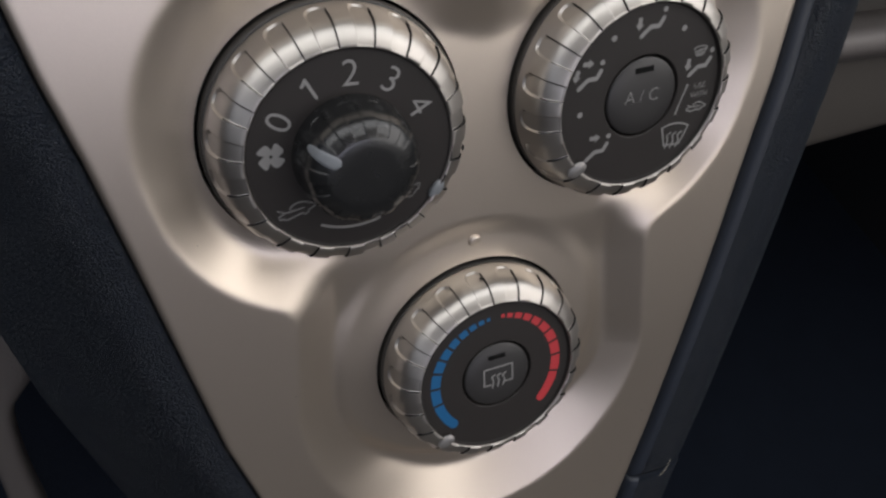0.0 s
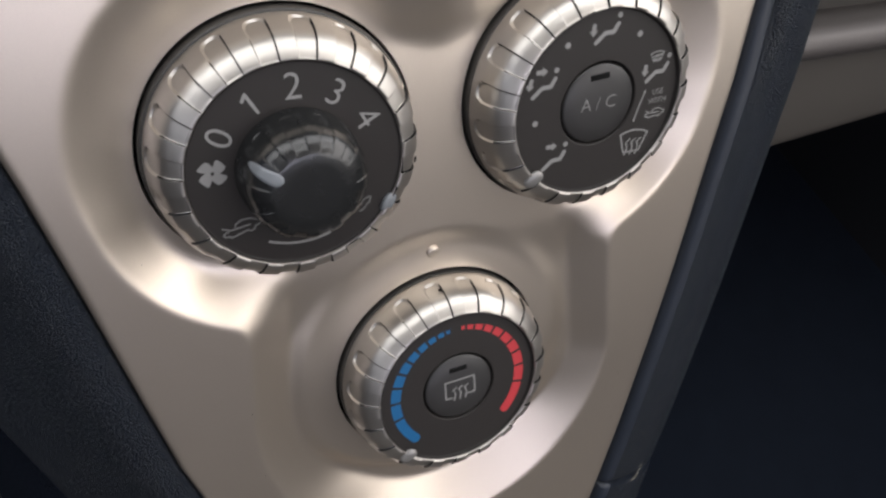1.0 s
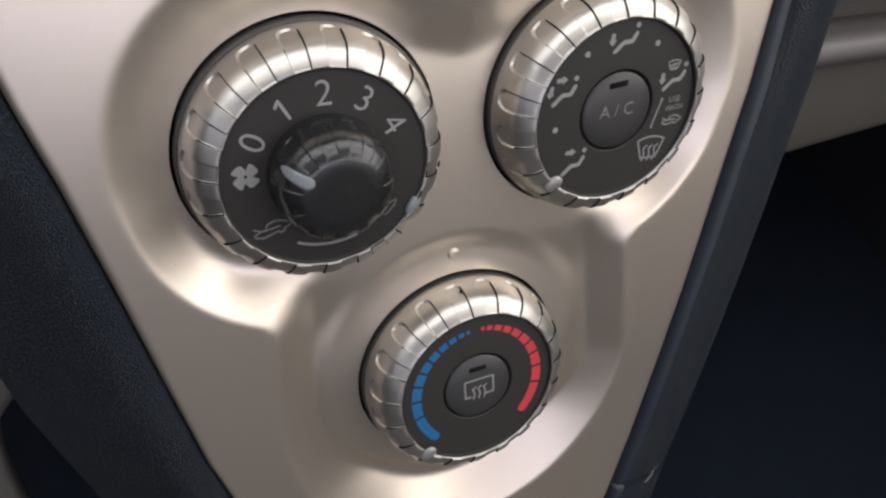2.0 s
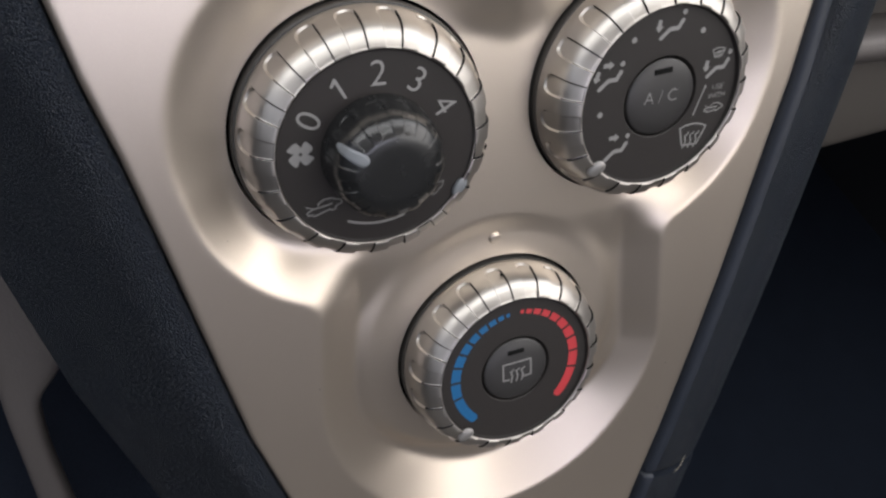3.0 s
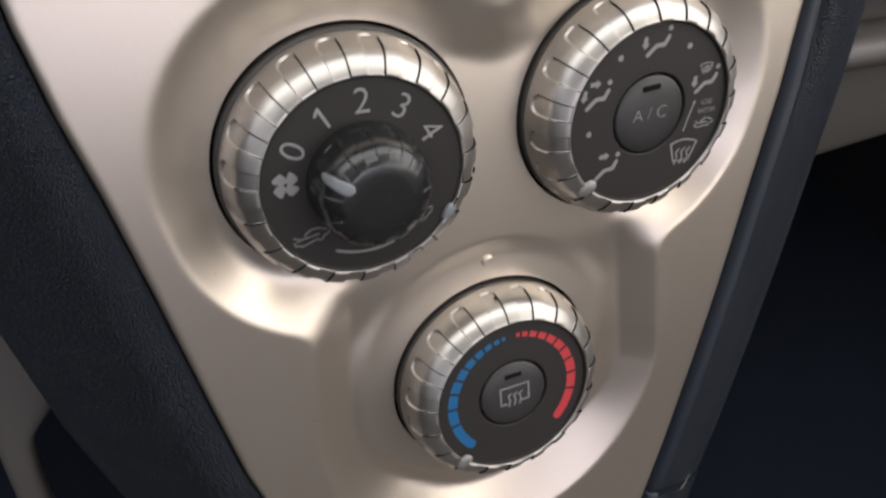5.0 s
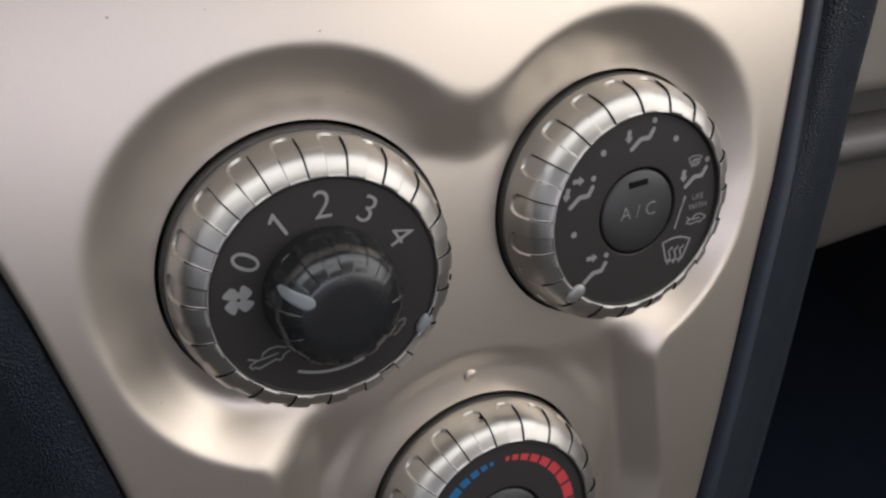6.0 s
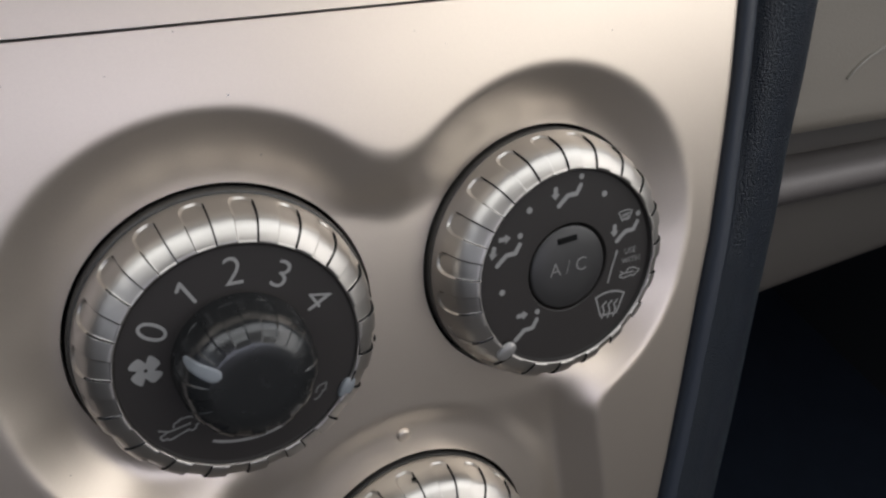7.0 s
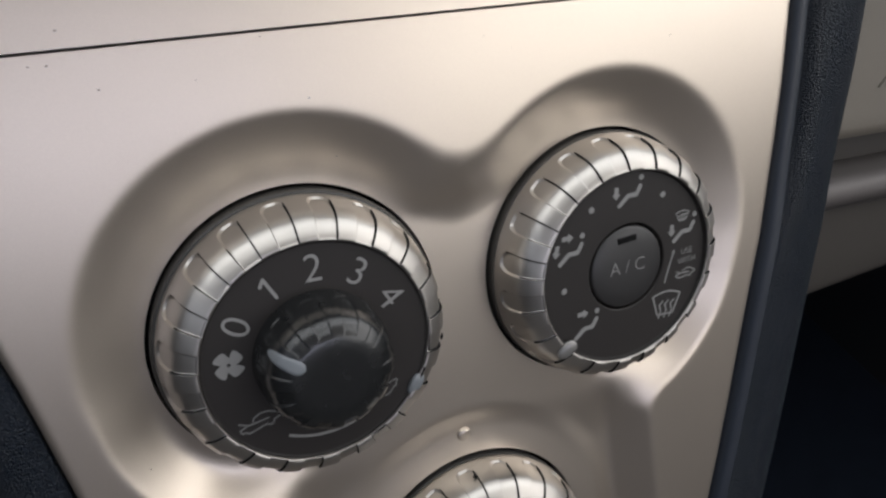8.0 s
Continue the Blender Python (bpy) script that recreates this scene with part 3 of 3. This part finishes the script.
def side_trim(name, sign, v0, v1, shrink, label):
    t = thing(name, PANEL, label, "console trim")
    rows = max(12, int(2 * (v1 - v0)))
    vs = np.r_[v0, v0 + 0.02, v0 + 0.07, v0 + 0.15, np.linspace(v0 + 0.3, v1, rows)]
    drop = np.r_[0.35, 0.14, 0.05, 0.01, np.zeros(rows)] + shrink
    if shrink:
        vs = np.r_[vs[:-1], v1 - 0.14, v1 - 0.07, v1 - 0.02, v1]
        drop = np.r_[drop[:-1], shrink, shrink + 0.03, shrink + 0.10, shrink + 0.3]
    e = np.interp(vs, LEFT_V, LEFT_U) if sign < 0 else np.interp(vs, RIGHT_V, RIGHT_U)
    if sign > 0:
        knots = [(0.03, -0.6), (0.09, -0.1), (0.13, 0.38), (0.19, 0.47), (0.30, 0.50), (0.52, 0.49), (0.57, 0.45), (0.61, 0.34), (0.65, 0.34), (0.70, 0.48), (0.90, 0.64), (1.3, 0.68), (2.0, 0.58), (2.5, 0.32), (2.77, -0.2), (2.8, -1.5), (2.1, -4), (1.5, -9), (1.0, -14)]
    else:
        knots = [(0.03, -0.6), (0.04, 0.3), (0.08, 0.48), (0.18, 0.53), (0.45, 0.54), (0.8, 0.42), (1.2, 0.1), (2.0, -0.8), (3.0, -1.95), (4.1, -3.1), (4.45, -3.6), (4.4, -4.0), (3.6, -5.0), (2.2, -8), (1.4, -14)]
    prof, _ = sample_curve(knots, 110)
    across, out = np.repeat(prof[None, :, 0], len(vs), 0), np.repeat(prof[None, :, 1], len(vs), 0)
    if sign > 0:
        # The groove beside the lip runs out towards the foot.
        plain, _ = sample_curve([(0.03, -0.6), (0.07, 0.0), (0.10, 0.40), (0.15, 0.54), (0.26, 0.61), (0.42, 0.645), (0.60, 0.66), (0.9, 0.675)] + knots[11:], 110)
        deep = smoothstep(0.5, 6.5, vs)[:, None]
        across, out = plain[:, 0] + (across - plain[:, 0]) * deep, plain[:, 1] + (out - plain[:, 1]) * deep
        across = across + 0.085 * np.maximum(vs - 4.5, 0)[:, None] * smoothstep(0.7, 2.4, across)
    u = e[:, None] + sign * across - sign * drop[:, None] * 0.3 * (across > 1)
    w = bow(vs)[:, None] + out - drop[:, None]
    verts = np.stack([u, np.repeat(vs[:, None], 110, 1), w], -1).reshape(-1, 3)
    q = grid_faces(len(vs), 110)
    if sign > 0:
        inner = (prof[:, 0] < 0.63) & (np.arange(110) < 60)
        lip = inner[q[:, :2] % 110].all(1)
        part("edge_lip", mesh_of("edge_lip", verts * CM, q[lip], LIP), t, "smooth slate-grey edge strip")
        part("body", mesh_of("trim_body", verts * CM, q[~lip], TRIM), t)
    else:
        part("body", mesh_of("trim_body", verts * CM, q[:, ::-1], TRIM), t)
    return t


side_trim("console_side_trim", -1, -17, 14, 0, "grained dark blue-black plastic console side trim")
side_trim("console_side_trim", 1, -12.4, 14, 0, "grained dark blue-black plastic edge trim with stepped lip")
foot = side_trim("console_foot_trim", 1, -19, -12.43, -0.06, "plain dark plastic console foot below a seam")


def slab(name, lo, hi, mat, label, category, bevel=0.0, kind="structure"):
    return tagged(new(name, box(name, lo, hi, mat, bevel)), label, category, kind=kind)


# ---- the cabin ----
slab("floor", (-0.76, -0.30, -0.03), (0.76, 0.55, 0.0), CARPET, "dark carpeted car floor", "floor")
# Unseen floor in two added tones: the paler strip brightens the upper slopes.
slab("floor_middle", (-0.76, -1.05, -0.03), (0.76, -0.30, 0.0), PALE, "unseen plain grey floor strip for reflections", "floor")
slab("floor_rear", (-0.76, -2.4, -0.03), (0.76, -1.05, 0.0), DIM, "unseen plain dark grey rear floor for reflections", "floor")
slab("ceiling", (-0.8, -2.4, 1.34), (0.8, -0.27, 1.37), CLOTH, "plain light grey fabric car headliner", "ceiling")
slab("wall_left", (-0.8, -2.4, 0.0), (-0.76, 1.0, 0.79), LINING, "plain dark lower door lining", "wall")
# Unseen right and rear walls, added as light strips over dark for the reflections.
slab("wall_right_foot", (0.76, -2.4, 0.0), (0.8, -0.35, 0.40), DIM, "unseen dark grey lower strip of the right wall for reflections", "wall")
slab("wall_right", (0.76, -2.4, 0.40), (0.8, -0.35, 0.735), UNSEEN_LINING, "unseen light grey upper strip of the right wall for reflections", "wall")
slab("wall_right_front", (0.76, -0.35, 0.0), (0.8, 1.0, 0.65), LINING, "plain dark footwell side lining", "wall")
slab("wall_rear_foot", (-0.8, -2.44, 0.0), (0.8, -2.40, 0.36), DIM, "unseen dark grey lower strip of the rear wall for reflections", "wall")
slab("wall_rear", (-0.8, -2.44, 0.36), (0.8, -2.40, 0.80), UNSEEN_LINING, "unseen light grey upper strip of the rear wall for reflections", "wall")
slab("wall_front", (-0.8, 0.55, 0.0), (0.8, 0.6, 0.72), CARPET, "dark carpeted firewall behind the dashboard", "wall")

# Unseen block, added to keep forward sky out of the grip rings' flanks.
slab("wall_sky_block", (-0.14, 0.035, 0.685), (0.10, 0.55, 0.87), LINING, "unseen plain dark block shutting out sky above the panel", "wall", 0.03)

# ---- what shows past the console ----


def extruded(name, knots, u0, u1, slope, mat, count=60, bend=None):
    """A long moulding: a (v, w) outline carried along u, in cm."""
    prof, _ = sample_curve(knots, count)
    us = np.linspace(u0, u1, 40)
    low, high = slope if isinstance(slope, tuple) else (slope, slope)
    climb = np.interp(prof[:, 0], [prof[:, 0].min(), prof[:, 0].max()], [low, high])
    v = prof[None, :, 0] + climb[None, :] * (us[:, None] - u0)
    w = prof[None, :, 1] + 0 * us[:, None]
    verts = np.stack([np.repeat(us[:, None], count, 1), v, w], -1).reshape(-1, 3)
    return mesh_of(name, verts * CM, grid_faces(40, count), mat)


dash = thing("passenger_dashboard", PANEL, "grey-beige passenger dashboard with a protruding glovebox lip", "dashboard")
# Door and channel sit in shade, which their darker beige carries.
part("glovebox_door", extruded("glovebox_door", [(-7.6, -22), (-7.7, -12), (-7.7, -10.0), (-7.55, -9.75), (-7.1, -9.6), (-5.5, -9.4), (-3.0, -9.2), (-1.72, -9.1)], 8, 66, (0.048, -0.03), DASH_SHADED), dash)
part("lip", extruded("lip", [(-1.68, -9.4), (-1.58, -8.95), (-1.3, -8.55), (-0.9, -8.35), (-0.4, -8.45), (-0.1, -8.8), (0.0, -9.4), (0.02, -11.2)], 8, 66, -0.035, FRAME), dash, "lighter beige rounded lip")
part("recess", extruded("recess", [(-0.1, -11.0), (0.5, -11.0), (1.2, -11.0), (2.2, -11.0)], 8, 66, -0.035, DASH_SHADED, 12), dash, "recessed channel with shade in its colour")
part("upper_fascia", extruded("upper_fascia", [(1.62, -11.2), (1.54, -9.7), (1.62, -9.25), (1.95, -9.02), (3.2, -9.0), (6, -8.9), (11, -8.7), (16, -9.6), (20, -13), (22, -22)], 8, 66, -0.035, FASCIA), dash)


def ribbon(name, path, thick, mat):
    """A flat moulding with rounded edges along (u, v, w, width) knots, in cm."""
    p, _ = sample_curve(path, 40)
    t = np.gradient(p[:, :3], axis=0)
    t /= np.linalg.norm(t, axis=1)[:, None]
    side = np.cross(t, (0, 0, 1.0))
    side /= np.linalg.norm(side, axis=1)[:, None]
    ang = np.linspace(0, 2 * math.pi, 24, endpoint=False)
    sx = np.sign(np.cos(ang)) * np.abs(np.cos(ang)) ** 0.6
    sy = np.sign(np.sin(ang)) * np.abs(np.sin(ang)) ** 0.6
    v = p[:, None, :3] + side[:, None] * (sx[:, None] * p[:, None, 3:] / 2) + np.array([0, 0, 1.0]) * sy[:, None] * thick / 2
    return mesh_of(name, v.reshape(-1, 3) * CM, grid_faces(40, 24, True), mat)


# Pale strip: the highlight along a curved crease, put into colour and shape.
part("crease_highlight", ribbon("crease_highlight", [(25.9, 3.3, -8.93, 0.06), (26.42, 3.73, -8.9, 0.12), (27.09, 4.11, -8.9, 0.13), (27.79, 4.36, -8.9, 0.13), (28.6, 4.6, -8.9, 0.13), (31, 5.0, -8.9, 0.13), (36, 5.3, -8.9, 0.13)], 0.18, HIGHLIGHT), dash, "thin pale curved strip for a crease's highlight")

knee = thing("knee_panel", PANEL, "dim grey-beige lower dash moulding round a dark recess", "dash moulding")
part("moulding", ribbon("moulding", [(-13.7, 0, -9.2, 4.2), (-13.8, -4, -9.2, 3.8), (-13.9, -6.6, -9.15, 3.2), (-14.25, -8.0, -9.1, 2.3), (-14.75, -9.3, -9.05, 1.35), (-14.9, -10.6, -9.0, 1.12), (-14.97, -12.5, -9.0, 1.05), (-14.97, -15, -9.0, 1.15), (-14.9, -22, -9.0, 1.2)], 1.2, FRAME), knee)
part("recess", extruded("recess", [(6, -12), (0, -11.5), (-10, -11.5), (-24, -11.5)], -40, -6, 0, CARPET, 12), knee)

# The glint on the foot's seam edge is modelled as a pale strip.
part("edge_highlight", ribbon("edge_highlight", [(6.75, -12.76, 1.0, 0.02), (6.95, -12.74, 1.02, 0.04), (7.25, -12.68, 1.05, 0.06), (7.55, -12.42, 1.04, 0.05), (7.78, -12.0, 0.95, 0.03)], 0.03, HIGHLIGHT), foot, "thin pale strip for the seam edge's highlight")

# Small marks on the paint.
pip = part("locating_pip", lathe("locating_pip", [(0.19, -0.12), (0.187, -0.03), (0.165, 0.02), (0.11, 0.045), (0.02, 0.052)], PAINT, 24, 48), panel, "small round pip above the temperature dial")
pip.matrix_basis = pose(-0.13 * CM, -0.88 * CM, (float(relief(np.array(-0.13), np.array(-0.88))) + 0.025) * CM)


def specks(name, owner, spots, mat):
    bm = bmesh.new()
    for u, v, r in spots:
        r *= 0.5
        z = float(relief(np.array(u), np.array(v)))
        bmesh.ops.create_icosphere(bm, subdivisions=1, radius=r * CM, matrix=Matrix.Translation((u * CM, v * CM, z * CM)) @ Matrix.Diagonal((1.3, 0.8, 0.35, 1)))
    me = finish(name, bm, mat)
    ob = part(name, me, owner, "scattered tiny specks of dirt")
    ob["kind"] = "stuff"


specks("dirt_specks", panel, [(-7.22, 0.93, 0.04), (-6.64, 8.46, 0.05), (-7.33, 8.93, 0.05), (-7.6, 8.94, 0.04), (-3.85, 9.05, 0.035), (5.43, 8.16, 0.04), (-5.07, 8.43, 0.03), (0.64, 8.61, 0.03), (-5.57, -4.05, 0.035), (-5.53, -6.33, 0.03), (6.17, -7.03, 0.035), (5.56, -11.25, 0.03)], DIRT)
specks("pale_specks", panel, [(-3.10, 7.86, 0.045), (6.15, -9.05, 0.05), (1.3, 8.3, 0.02), (-2.6, 6.6, 0.035)], WHITE)
specks("dirt_specks", upper, [(-7.09, 9.46, 0.045), (-6.1, 9.9, 0.03), (-2.2, 9.6, 0.025)], DIRT)


def chip(owner, spin, radius, z, size):
    """A dark chip in the paint of a grip ring."""
    bm = bmesh.new()
    bmesh.ops.create_icosphere(bm, subdivisions=2, radius=size * CM, matrix=Matrix.Diagonal((0.35, 1.0, 0.8, 1)))
    part("paint_chip", finish("paint_chip", bm, GAP), owner, "small dark chip in the paint", on_rim(spin, radius, z, -20))




def rim_shadow_wear(owner, turns, inner, outer, z):
    """An uneven dark strip along a ring's inner edge: shadow and lost silver in one colour."""
    rng = np.random.default_rng(4)
    th = np.radians(np.linspace(*turns, 40))
    ease = np.sin(np.linspace(0, math.pi, 40)) ** 0.5
    far = inner + (outer - inner) * ease * np.clip(0.75 + 0.35 * rng.standard_normal(40).cumsum() / 4, 0.35, 1.0)
    v = np.vstack([np.stack([r * np.cos(th), r * np.sin(th), h + 0 * th], 1) for r, h in ((inner + 0 * th, z - 0.12), (inner + 0 * th, z), (far, z + 0.012), (far, z - 0.12))])
    part("rim_shadow_wear", mesh_of("rim_shadow_wear", v * CM, grid_faces(4, 40), GAP, False), owner, "dark strip along the rim for shadow and wear")


rim_shadow_wear(fan, (-33, -4), 2.33, 2.42, 1.30)
rim_shadow_wear(fan, (-72, -50), 2.33, 2.375, 1.302)
chip(temp, 93.5, 2.93, 0.74, 0.065)
chip(fan, -12, 2.86, 0.86, 0.08)
chip(fan, -68, 2.90, 0.70, 0.06)
